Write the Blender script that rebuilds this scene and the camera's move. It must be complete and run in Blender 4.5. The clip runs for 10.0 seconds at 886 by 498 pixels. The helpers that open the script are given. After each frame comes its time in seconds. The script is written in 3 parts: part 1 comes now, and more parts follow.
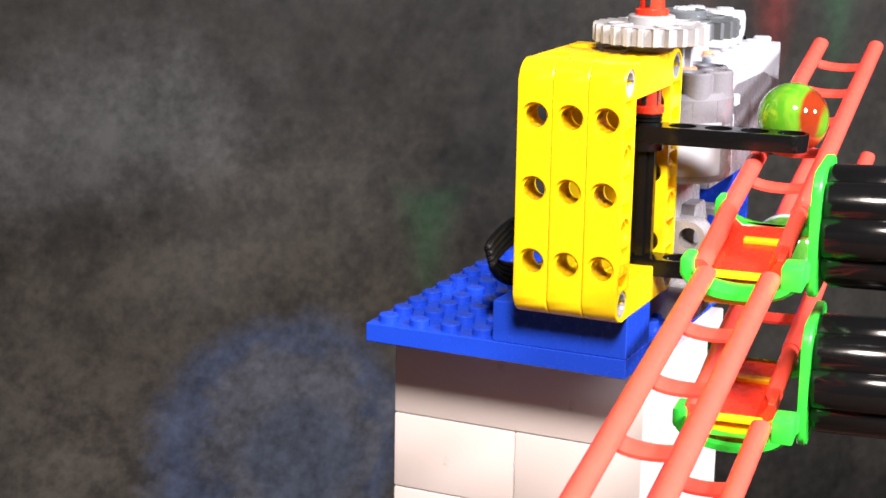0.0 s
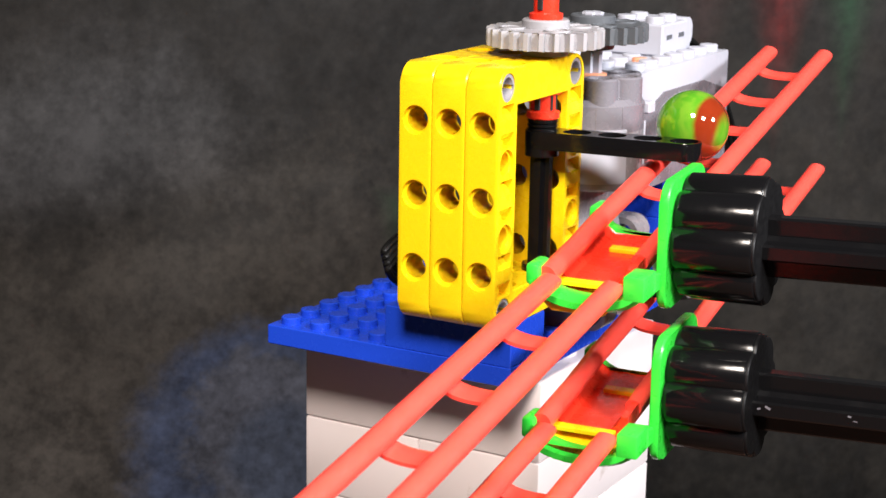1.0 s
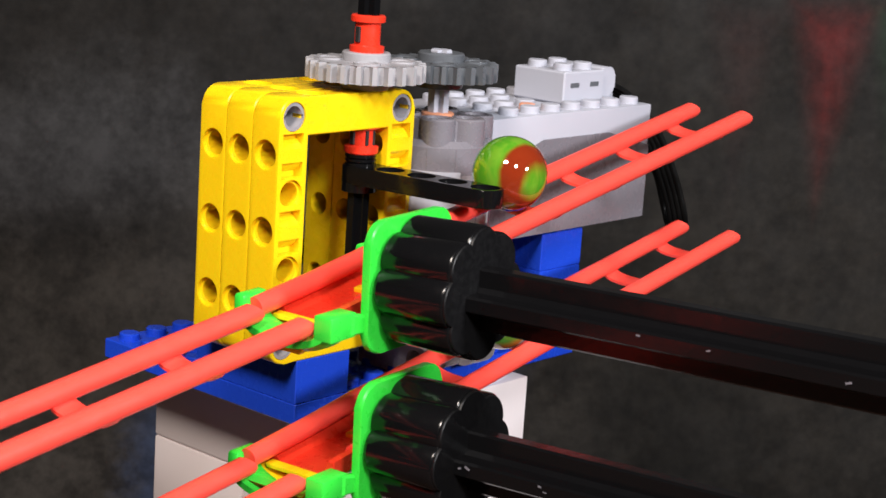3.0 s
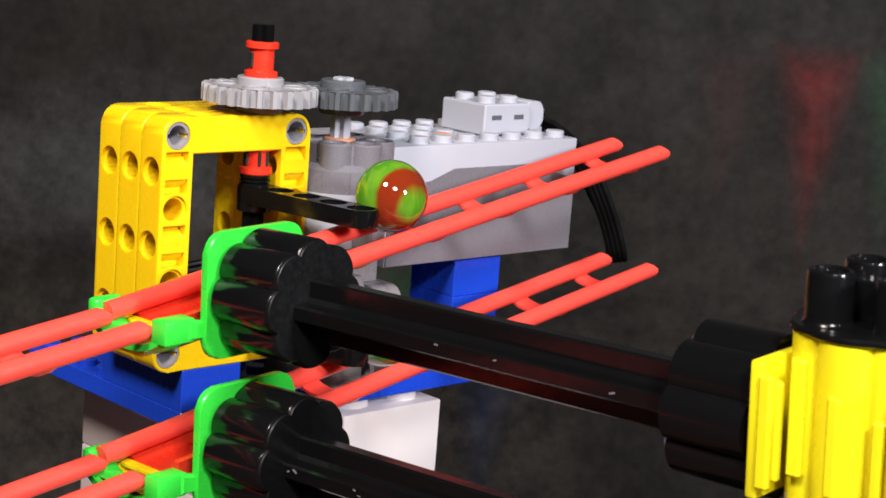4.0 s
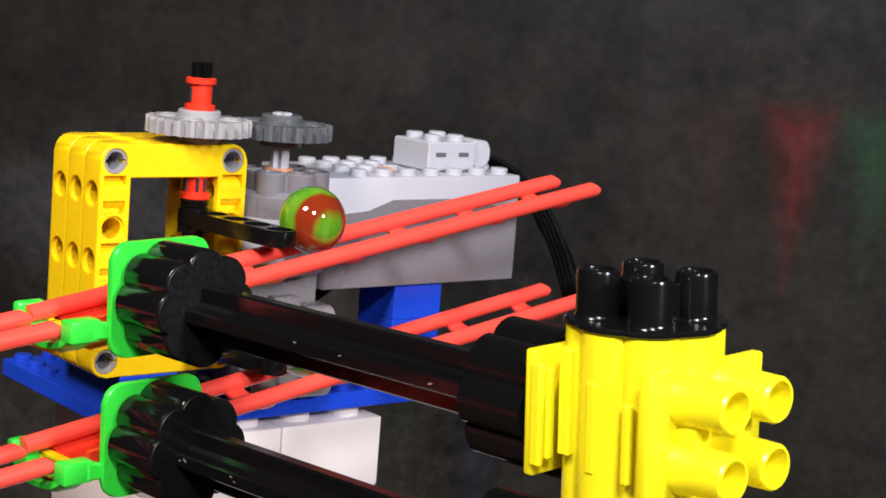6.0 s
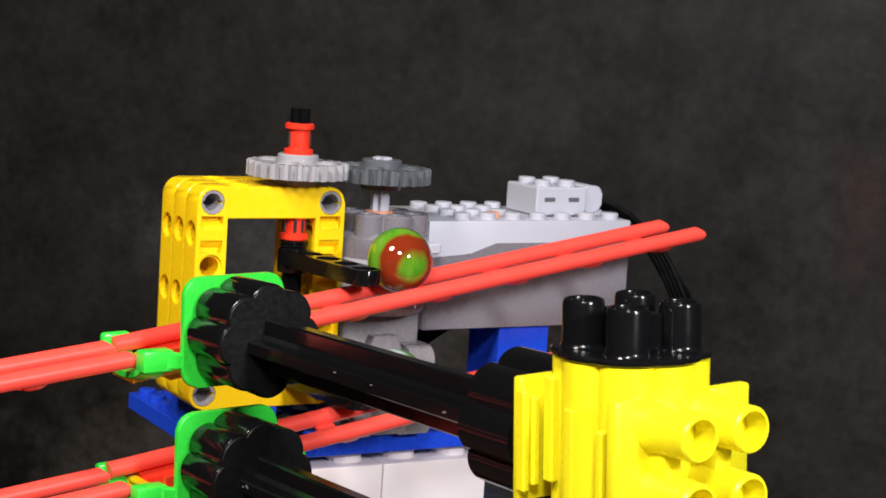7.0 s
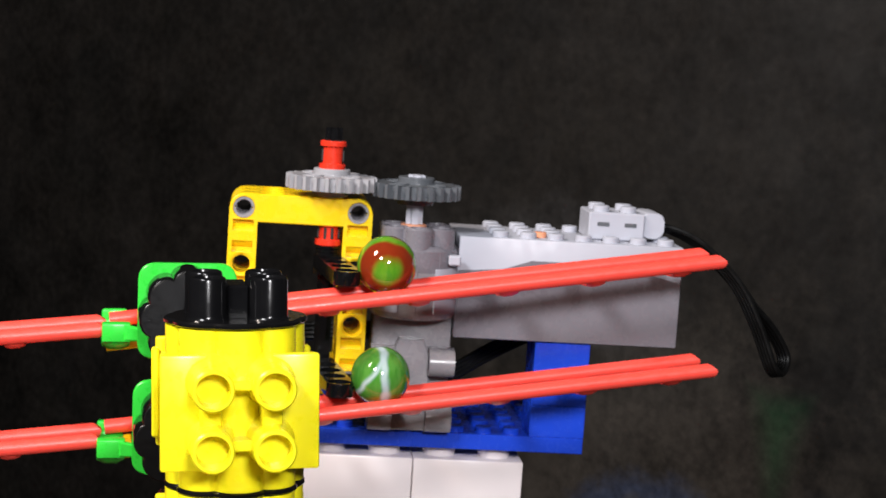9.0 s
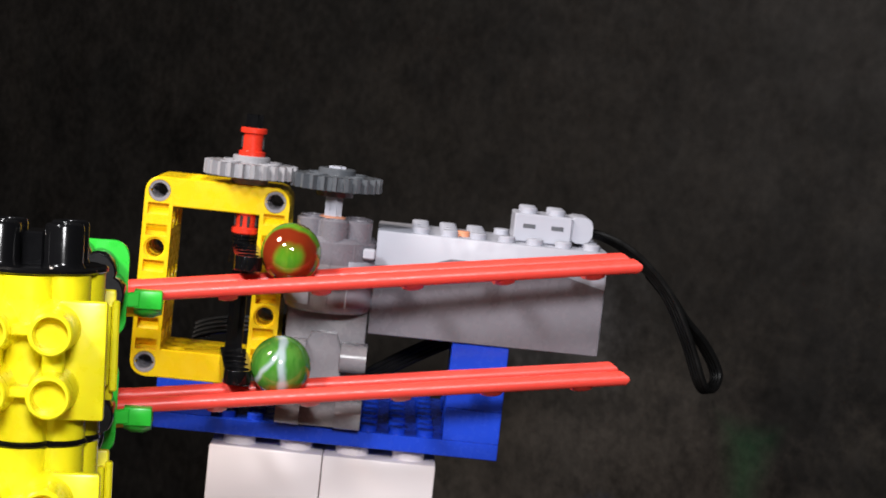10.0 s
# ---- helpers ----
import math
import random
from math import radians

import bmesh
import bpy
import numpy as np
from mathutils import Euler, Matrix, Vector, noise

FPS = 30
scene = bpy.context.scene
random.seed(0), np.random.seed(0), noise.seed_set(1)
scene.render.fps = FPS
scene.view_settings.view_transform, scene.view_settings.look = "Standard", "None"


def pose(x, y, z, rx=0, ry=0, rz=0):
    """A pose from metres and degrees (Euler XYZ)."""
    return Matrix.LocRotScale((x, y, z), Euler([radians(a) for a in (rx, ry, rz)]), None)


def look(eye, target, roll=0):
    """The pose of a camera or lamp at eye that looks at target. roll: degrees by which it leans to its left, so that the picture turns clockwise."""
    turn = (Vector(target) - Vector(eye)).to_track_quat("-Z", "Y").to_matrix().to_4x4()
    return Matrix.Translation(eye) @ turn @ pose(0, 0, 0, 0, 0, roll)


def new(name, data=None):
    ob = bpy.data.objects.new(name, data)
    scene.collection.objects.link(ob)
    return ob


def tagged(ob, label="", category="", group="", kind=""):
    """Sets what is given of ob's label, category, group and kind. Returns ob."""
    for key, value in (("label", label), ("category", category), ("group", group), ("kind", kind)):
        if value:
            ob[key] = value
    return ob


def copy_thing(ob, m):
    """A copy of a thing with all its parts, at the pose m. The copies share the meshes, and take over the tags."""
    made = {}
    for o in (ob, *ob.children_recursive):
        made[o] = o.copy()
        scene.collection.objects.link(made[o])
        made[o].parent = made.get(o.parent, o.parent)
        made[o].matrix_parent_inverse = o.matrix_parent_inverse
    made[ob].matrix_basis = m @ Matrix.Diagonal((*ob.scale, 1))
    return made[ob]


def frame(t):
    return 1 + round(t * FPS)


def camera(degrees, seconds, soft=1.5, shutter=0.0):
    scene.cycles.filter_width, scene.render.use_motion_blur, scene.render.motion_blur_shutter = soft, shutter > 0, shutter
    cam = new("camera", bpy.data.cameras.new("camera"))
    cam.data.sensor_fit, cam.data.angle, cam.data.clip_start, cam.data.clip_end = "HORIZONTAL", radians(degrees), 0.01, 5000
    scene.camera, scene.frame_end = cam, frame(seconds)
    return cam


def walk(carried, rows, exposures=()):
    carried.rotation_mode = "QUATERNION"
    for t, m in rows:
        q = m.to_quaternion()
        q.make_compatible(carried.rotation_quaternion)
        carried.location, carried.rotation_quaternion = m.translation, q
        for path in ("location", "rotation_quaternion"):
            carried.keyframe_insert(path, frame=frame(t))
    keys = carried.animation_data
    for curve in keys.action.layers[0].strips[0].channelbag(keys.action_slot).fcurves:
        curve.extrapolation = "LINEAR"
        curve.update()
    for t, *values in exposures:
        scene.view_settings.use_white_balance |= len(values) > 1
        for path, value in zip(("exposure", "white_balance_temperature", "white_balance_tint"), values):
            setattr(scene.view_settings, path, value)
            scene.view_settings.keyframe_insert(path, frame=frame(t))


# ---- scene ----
cam = camera(27.78, 10.0, soft=1.5)
MM = 0.001
cam.data.dof.use_dof = True
cam.data.dof.focus_distance = 0.36
cam.data.dof.aperture_fstop = 70.0
# seconds, eye and target in millimetres, roll in degrees
PATH = [
    (0, (-351.0, -118.9, 258.5), (2.7, 42.1, 163.5), 0.97),
    (0.5, (-336.6, -146.0, 257.4), (10.1, 29.3, 162.2), 0.57),
    (1, (-321.5, -170.0, 257.5), (16.6, 22.2, 164.1), 1.03),
    (1.5, (-304.4, -197.5, 256.3), (25.3, 10.5, 166.7), 1.35),
    (2, (-282.6, -220.3, 254.1), (36.5, 3.6, 164.1), 2.08),
    (2.2, (-274.2, -224.0, 252.5), (43.1, 3.1, 164.6), 2.35),
    (3.3, (-237.0, -276.6, 258.1), (51.4, -11.9, 175.9), 4.19),
    (3.5, (-230.2, -288.5, 255.8), (55.5, -19.7, 177.8), 4.25),
    (4, (-216.1, -310.8, 256.2), (56.8, -28.3, 180.7), 4.43),
    (4.5, (-208.4, -336.6, 255.4), (57.1, -46.4, 182.3), 4.54),
    (5, (-209.3, -361.7, 255.6), (60.3, -76.4, 178.6), 4.07),
    (5.2, (-214.9, -362.6, 259.5), (54.1, -76.5, 183.2), 3.92),
    (6.3, (-190.1, -378.3, 253.3), (47.6, -61.5, 197.4), 5.10),
    (6.5, (-185.7, -385.1, 254.5), (42.9, -61.2, 201.0), 5.20),
    (7, (-165.2, -404.6, 253.8), (33.8, -61.6, 201.1), 3.76),
    (7.5, (-118.5, -445.6, 256.4), (35.3, -81.2, 196.8), 3.68),
    (8, (-71.5, -472.9, 262.1), (28.6, -90.1, 203.8), 4.97),
    (8.5, (-28.1, -487.1, 258.9), (41.4, -96.6, 207.0), 4.82),
    (9, (8.3, -499.5, 256.3), (49.5, -104.6, 207.9), 3.90),
    (9.5, (42.2, -500.2, 250.5), (63.6, -103.1, 207.0), 3.93),
    (10, (66.9, -495.0, 242.7), (80.2, -97.0, 204.9), 6.11),
]


def vm(p):
    return Vector(p) * MM


EXPOSURES = [(0.0, 0.88), (0.5, 0.67), (1.0, 0.32), (1.5, 0.02), (2.0, -0.1), (3.5, -0.28), (5.0, -0.15), (6.5, -0.38), (8.5, -0.42), (10.0, -0.44)]
walk(cam, [(t, look(vm(eye), vm(target), roll)) for t, eye, target, roll in PATH], EXPOSURES)

# ---- light ----
H0 = 151.7          # height of the yellow frames' underside over the table
world = bpy.data.worlds.new("world")
scene.world = world
world.use_nodes = True
world.node_tree.nodes["Background"].inputs[0].default_value = (0.9, 0.93, 1.0, 1)
world.node_tree.nodes["Background"].inputs[1].default_value = 0.05


def area_lamp(name, eye, target, size, watts, colour):
    data = bpy.data.lights.new(name, "AREA")
    data.shape, data.size, data.energy, data.color = "DISK", size, watts, colour
    ob = new(name, data)
    ob.matrix_world = look(vm(eye), vm(target))
    return ob


area_lamp("key_lamp", (-310, -610, H0 + 470), (50, 0, H0 + 10), 0.14, 6.5, (0.97, 0.975, 1.0))
area_lamp("front_lamp", (110, -950, H0 + 400), (60, 0, H0 + 10), 0.15, 10.5, (0.99, 0.975, 1.0))
area_lamp("side_lamp", (-560, -250, H0 + 640), (30, 10, H0), 0.20, 10.2, (1.0, 0.88, 0.79))



# ---- materials ----
def material(name, colour, rough=0.3, metal=0.0, grain=0.06, bump=0.02, scale=400.0, sss=0.0, coat=0.0, trans=0.0):
    m = bpy.data.materials.new(name)
    m.use_nodes = True
    nt = m.node_tree
    b = nt.nodes["Principled BSDF"]
    co = nt.nodes.new("ShaderNodeTexCoord")
    n1 = nt.nodes.new("ShaderNodeTexNoise")
    n1.inputs["Scale"].default_value, n1.inputs["Detail"].default_value = scale, 4
    n2 = nt.nodes.new("ShaderNodeTexNoise")
    n2.inputs["Scale"].default_value, n2.inputs["Detail"].default_value = scale / 9, 3
    nt.links.new(co.outputs["Object"], n1.inputs["Vector"])
    nt.links.new(co.outputs["Object"], n2.inputs["Vector"])
    mix = nt.nodes.new("ShaderNodeMix")
    mix.data_type = "RGBA"
    mix.inputs["A"].default_value = (*[c * (1 - grain) for c in colour], 1)
    mix.inputs["B"].default_value = (*[min(1, c * (1 + grain)) for c in colour], 1)
    nt.links.new(n2.outputs["Fac"], mix.inputs["Factor"])
    nt.links.new(mix.outputs["Result"], b.inputs["Base Color"])
    ramp = nt.nodes.new("ShaderNodeMapRange")
    ramp.inputs["From Min"].default_value, ramp.inputs["From Max"].default_value = 0.3, 0.7
    ramp.inputs["To Min"].default_value, ramp.inputs["To Max"].default_value = rough * 0.8, min(1, rough * 1.25)
    nt.links.new(n1.outputs["Fac"], ramp.inputs["Value"])
    nt.links.new(ramp.outputs["Result"], b.inputs["Roughness"])
    bp = nt.nodes.new("ShaderNodeBump")
    bp.inputs["Strength"].default_value, bp.inputs["Distance"].default_value = bump, 0.001
    nt.links.new(n1.outputs["Fac"], bp.inputs["Height"])
    nt.links.new(bp.outputs["Normal"], b.inputs["Normal"])
    b.inputs["Metallic"].default_value = metal
    if sss:
        b.inputs["Subsurface Weight"].default_value = sss
        b.inputs["Subsurface Radius"].default_value = (0.004, 0.002, 0.001)
        b.inputs["Subsurface Scale"].default_value = 1.0
    b.inputs["Coat Weight"].default_value = coat
    b.inputs["Transmission Weight"].default_value = trans
    return m


YELLOW = material("yellow_plastic", (0.92, 0.60, 0.006), 0.28, sss=0.12)
LEMON = material("lemon_plastic", (0.86, 0.76, 0.012), 0.30, sss=0.1)
BLUE = material("blue_plastic", (0.012, 0.058, 0.57), 0.25)
WHITE = material("white_plastic", (0.78, 0.71, 0.71), 0.35)


def add_specks(m, colour, scale, lo, hi, strength):
    """Small worn specks and smudges over a plastic."""
    nt = m.node_tree
    b = nt.nodes["Principled BSDF"]
    old = b.inputs["Base Color"].links[0].from_socket
    co = nt.nodes.new("ShaderNodeTexCoord")
    n = nt.nodes.new("ShaderNodeTexNoise")
    n.inputs["Scale"].default_value, n.inputs["Detail"].default_value, n.inputs["Roughness"].default_value = scale, 6, 0.7
    nt.links.new(co.outputs["Object"], n.inputs["Vector"])
    r = nt.nodes.new("ShaderNodeMapRange")
    r.inputs["From Min"].default_value, r.inputs["From Max"].default_value = lo, hi
    r.inputs["To Max"].default_value = strength
    nt.links.new(n.outputs["Fac"], r.inputs["Value"])
    x = nt.nodes.new("ShaderNodeMix")
    x.data_type = "RGBA"
    nt.links.new(r.outputs["Result"], x.inputs["Factor"])
    nt.links.new(old, x.inputs["A"])
    x.inputs["B"].default_value = (*colour, 1)
    nt.links.new(x.outputs["Result"], b.inputs["Base Color"])


add_specks(WHITE, (0.30, 0.20, 0.14), 45, 0.66, 0.74, 0.5)
GREY = material("light_grey_plastic", (0.40, 0.41, 0.47), 0.42)
MIDGREY = material("mid_grey_plastic", (0.165, 0.156, 0.178), 0.26)
DARKGREY = material("dark_grey_plastic", (0.088, 0.096, 0.108), 0.32)
BLACK = material("black_plastic", (0.004, 0.004, 0.0045), 0.16, bump=0.03)
BLACK.node_tree.nodes["Principled BSDF"].inputs["Specular IOR Level"].default_value = 0.3
RUBBER = material("black_cable", (0.003, 0.003, 0.003), 0.42)
RUBBER.node_tree.nodes["Principled BSDF"].inputs["Specular IOR Level"].default_value = 0.2
MOTORGREY = material("motor_grey_plastic", (0.27, 0.26, 0.28), 0.26)
GEARGREY = material("gear_grey_plastic", (0.32, 0.315, 0.335), 0.3)
RED = material("red_plastic", (0.72, 0.035, 0.015), 0.28)
CORAL = material("coral_plastic", (0.92, 0.076, 0.054), 0.36, sss=0.15)
GREEN = material("green_plastic", (0.035, 0.66, 0.05), 0.30, sss=0.1)
PEACH = material("pale_orange_plastic", (0.72, 0.30, 0.17), 0.35)
MATTE = material("matte_black_plastic", (0.004, 0.004, 0.0045), 0.42, bump=0.02, scale=900)
MATTE.node_tree.nodes["Principled BSDF"].inputs["Specular IOR Level"].default_value = 0.25
AMBER = material("amber_plastic", (0.80, 0.36, 0.02), 0.35)
DARK = material("dark_hole", (0.01, 0.01, 0.01), 0.6)
add_specks(BLACK, (0.18, 0.18, 0.18), 160, 0.74, 0.80, 0.5)
ROOM = material("room_paint", (0.08, 0.077, 0.076), 0.8, scale=20)
TABLE = material("table_board", (0.055, 0.023, 0.013), 0.8, scale=60, grain=0.2)


def backdrop_material():
    m = bpy.data.materials.new("mottled_backdrop")
    m.use_nodes = True
    nt = m.node_tree
    b = nt.nodes["Principled BSDF"]
    co = nt.nodes.new("ShaderNodeTexCoord")

    def away(k):
        """The board's coordinates, moved far from their origin, for one noise."""
        n = nt.nodes.new("ShaderNodeVectorMath")
        n.operation = "ADD"
        nt.links.new(co.outputs["Object"], n.inputs[0])
        n.inputs[1].default_value = (3.17 + 1.73 * k, 2.41 - 0.57 * k, 4.09 + 0.91 * k)
        return n.outputs[0]

    last = None
    for scale, lo, hi in ((9, (0.0005, 0.0004, 0.0003, 1), (0.0045, 0.0038, 0.0032, 1)), (38, (0.0003, 0.0003, 0.0003, 1), (0.009, 0.0075, 0.0065, 1)), (260, (0.0004, 0.0004, 0.0003, 1), (0.006, 0.0055, 0.005, 1))):
        n = nt.nodes.new("ShaderNodeTexNoise")
        n.inputs["Scale"].default_value, n.inputs["Detail"].default_value = scale, 5
        nt.links.new(away(scale / 100), n.inputs["Vector"])
        r = nt.nodes.new("ShaderNodeValToRGB")
        r.color_ramp.elements[0].position, r.color_ramp.elements[1].position = 0.38, 0.64
        r.color_ramp.elements[0].color, r.color_ramp.elements[1].color = lo, hi
        nt.links.new(n.outputs["Fac"], r.inputs["Fac"])
        if last is None:
            last = r.outputs["Color"]
        else:
            x = nt.nodes.new("ShaderNodeMix")
            x.data_type = "RGBA"
            x.inputs["Factor"].default_value = 0.35
            nt.links.new(last, x.inputs["A"])
            nt.links.new(r.outputs["Color"], x.inputs["B"])
            last = x.outputs["Result"]
    sep = nt.nodes.new("ShaderNodeSeparateXYZ")
    nt.links.new(co.outputs["Object"], sep.inputs["Vector"])

    def calc(op, a, c=0.0):
        n = nt.nodes.new("ShaderNodeMath")
        n.operation = op
        for k, v in enumerate((a, c)):
            if isinstance(v, (int, float)):
                n.inputs[k].default_value = v
            else:
                nt.links.new(v, n.inputs[k])
        return n.outputs[0]

    rn = nt.nodes.new("ShaderNodeTexNoise")
    rn.inputs["Scale"].default_value, rn.inputs["Detail"].default_value, rn.inputs["Roughness"].default_value = 30, 9, 0.74
    nt.links.new(away(5), rn.inputs["Vector"])

    def paint(under, mask, soft, strength, colour, ragged=0.0):
        if ragged:
            mask = calc("ADD", mask, calc("MULTIPLY", calc("SUBTRACT", rn.outputs["Fac"], 0.5), ragged))
        r = nt.nodes.new("ShaderNodeMapRange")
        r.interpolation_type = "SMOOTHSTEP"
        r.inputs["From Min"].default_value, r.inputs["From Max"].default_value = -soft, soft
        r.inputs["To Max"].default_value = strength
        nt.links.new(mask, r.inputs["Value"])
        x = nt.nodes.new("ShaderNodeMix")
        x.data_type = "RGBA"
        nt.links.new(r.outputs["Result"], x.inputs["Factor"])
        nt.links.new(under, x.inputs["A"])
        x.inputs["B"].default_value = (*colour, 1)
        return x.outputs["Result"]

    def disc(s0, z0, a, c):
        u = calc("DIVIDE", calc("SUBTRACT", sep.outputs["X"], s0 * MM), a * MM)
        w = calc("DIVIDE", calc("SUBTRACT", sep.outputs["Z"], z0 * MM), c * MM)
        return calc("SUBTRACT", 1.0, calc("SQRT", calc("ADD", calc("MULTIPLY", u, u), calc("MULTIPLY", w, w))))

    def pennant(s0, z_top, half, tall):
        """Inside a triangle that hangs point down: positive, in metres."""
        up = calc("SUBTRACT", sep.outputs["Z"], (z_top - tall) * MM)
        side = calc("SUBTRACT", calc("MULTIPLY", up, half / tall), calc("ABSOLUTE", calc("SUBTRACT", sep.outputs["X"], s0 * MM)))
        return calc("MINIMUM", side, calc("SUBTRACT", z_top * MM, sep.outputs["Z"]))

    rr = nt.nodes.new("ShaderNodeMapRange")
    rr.inputs["From Min"].default_value, rr.inputs["From Max"].default_value = 0.35, 0.68
    rr.inputs["To Min"].default_value, rr.inputs["To Max"].default_value = 0.60, 0.50
    nt.links.new(rn.outputs["Fac"], rr.inputs["Value"])
    nt.links.new(rr.outputs["Result"], b.inputs["Roughness"])
    # dusty smudges: gloss that changes at three sizes
    gloss = None
    for scale, share in ((14, 0.42), (55, 0.34), (230, 0.24)):
        n = nt.nodes.new("ShaderNodeTexNoise")
        n.inputs["Scale"].default_value, n.inputs["Detail"].default_value, n.inputs["Roughness"].default_value = scale, 5, 0.62
        nt.links.new(away(scale / 100), n.inputs["Vector"])
        k = calc("MULTIPLY", n.outputs["Fac"], share)
        gloss = k if gloss is None else calc("ADD", gloss, k)
    gr = nt.nodes.new("ShaderNodeMapRange")
    gr.inputs["From Min"].default_value, gr.inputs["From Max"].default_value = 0.38, 0.62
    gr.inputs["To Min"].default_value, gr.inputs["To Max"].default_value = 0.12, 0.28
    nt.links.new(gloss, gr.inputs["Value"])
    nt.links.new(gr.outputs["Result"], b.inputs["Specular IOR Level"])
    bn = nt.nodes.new("ShaderNodeTexNoise")
    bn.inputs["Scale"].default_value, bn.inputs["Detail"].default_value = 26, 3
    nt.links.new(away(6), bn.inputs["Vector"])
    bp = nt.nodes.new("ShaderNodeBump")
    bp.inputs["Strength"].default_value, bp.inputs["Distance"].default_value = 0.05, 0.004
    nt.links.new(bn.outputs["Fac"], bp.inputs["Height"])
    nt.links.new(bp.outputs["Normal"], b.inputs["Normal"])
    # ragged pale patches: lamp sheen on the board, put into its base colour
    last = paint(last, disc(70, -20, 130, 130), 0.5, 0.6, (0.009, 0.0078, 0.0066), 4.0)
    last = paint(last, disc(4, -44, 52, 40), 0.5, 0.6, (0.014, 0.012, 0.0098), 3.0)
    last = paint(last, disc(95, -95, 60, 50), 0.5, 0.6, (0.015, 0.0125, 0.0098), 3.5)
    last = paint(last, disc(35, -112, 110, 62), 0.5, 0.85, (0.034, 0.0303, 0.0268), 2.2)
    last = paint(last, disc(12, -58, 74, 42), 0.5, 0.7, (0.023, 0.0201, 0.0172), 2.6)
    # more lighter patches, then the blue rings and the pennants
    last = paint(last, disc(-170, -70, 90, 75), 0.5, 0.6, (0.014, 0.0122, 0.0100), 3.0)
    last = paint(last, disc(-175, 30, 75, 60), 0.5, 0.5, (0.012, 0.0104, 0.0085), 3.0)
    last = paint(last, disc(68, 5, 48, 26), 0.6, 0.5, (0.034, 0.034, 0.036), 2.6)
    last = paint(last, disc(8, -112, 46, 46), 0.16, 0.6, (0.020, 0.034, 0.075), 0.8)
    last = paint(last, disc(4, -114, 36, 36), 0.14, 0.75, (0.038, 0.039, 0.046), 2.0)
    last = paint(last, disc(0, -116, 22, 20), 0.2, 0.6, (0.018, 0.026, 0.045), 1.0)
    for s0, z_top, half, tall, colour, k in ((-180, 62, 11, 48, (0.06, 0.004, 0.004), 0.7), (-207, 62, 10, 46, (0.003, 0.028, 0.010), 0.6), (-46, -24, 9, 42, (0.004, 0.030, 0.011), 0.5), (-150, 60, 10, 44, (0.03, 0.008, 0.008), 0.25), (-75, -60, 9, 40, (0.005, 0.010, 0.03), 0.4)):
        last = paint(last, pennant(s0, z_top, half, tall), 0.008, k, colour)
    # chalky mottling at two sizes over the whole board
    mottle = None
    for scale, share in ((60, 0.55), (330, 0.45)):
        n = nt.nodes.new("ShaderNodeTexNoise")
        n.inputs["Scale"].default_value, n.inputs["Detail"].default_value, n.inputs["Roughness"].default_value = scale, 5, 0.6
        nt.links.new(away(scale / 100), n.inputs["Vector"])
        k = calc("MULTIPLY", n.outputs["Fac"], share)
        mottle = k if mottle is None else calc("ADD", mottle, k)
    grain = nt.nodes.new("ShaderNodeMapRange")
    grain.inputs["From Min"].default_value, grain.inputs["From Max"].default_value = 0.38, 0.62
    grain.inputs["To Min"].default_value, grain.inputs["To Max"].default_value = 0.6, 1.5
    nt.links.new(mottle, grain.inputs["Value"])
    scaled = nt.nodes.new("ShaderNodeVectorMath")
    scaled.operation = "SCALE"
    nt.links.new(last, scaled.inputs[0])
    nt.links.new(grain.outputs["Result"], scaled.inputs["Scale"])
    nt.links.new(scaled.outputs[0], b.inputs["Base Color"])
    return m


BACKDROP = backdrop_material()


# ---- builders: all plan measures in millimetres, z over the frames' underside ----
def box(bm, x0, x1, y0, y1, z0, z1, bevel=0.25, seg=1):
    r = bmesh.ops.create_cube(bm, size=1)
    vs = r["verts"]
    for v in vs:
        v.co = Vector(((x0 + x1) / 2 + v.co.x * (x1 - x0), (y0 + y1) / 2 + v.co.y * (y1 - y0), (z0 + z1) / 2 + v.co.z * (z1 - z0)))
    if bevel:
        es = list({e for v in vs for e in v.link_edges})
        bmesh.ops.bevel(bm, geom=es, offset=bevel, segments=seg, affect="EDGES", profile=0.5)
    return bm


def rod(bm, a, b, r, r2=None, seg=20, caps=True):
    a, b = Vector(a), Vector(b)
    m = Matrix.Translation((a + b) / 2) @ (b - a).to_track_quat("Z", "Y").to_matrix().to_4x4()
    bmesh.ops.create_cone(bm, cap_ends=caps, segments=seg, radius1=r, radius2=r if r2 is None else r2, depth=(b - a).length, matrix=m)
    return bm


def lathe(bm, profile, at=(0, 0, 0), axis="z", seg=24, lobes=0, depth=0.0, phase=0.0):
    """Turns (radius, height) pairs round an axis; lobes give a fluted outline."""
    at = Vector(at)
    rings = []
    for r, h in profile:
        ring = []
        for k in range(seg):
            a = 2 * math.pi * k / seg
            q = r * (1 - depth + depth * abs(math.cos((a + radians(phase)) * lobes / 2)) ** 0.7) if lobes else r
            c, s = q * math.cos(a), q * math.sin(a)
            p = (c, s, h) if axis == "z" else ((c, h, s) if axis == "y" else (h, c, s))
            ring.append(bm.verts.new(at + Vector(p)))
        rings.append(ring)
    for a, b in zip(rings, rings[1:]):
        for k in range(seg):
            bm.faces.new((a[k], a[(k + 1) % seg], b[(k + 1) % seg], b[k]))
    bm.faces.new(rings[0][::-1])
    bm.faces.new(rings[-1])
    return bm


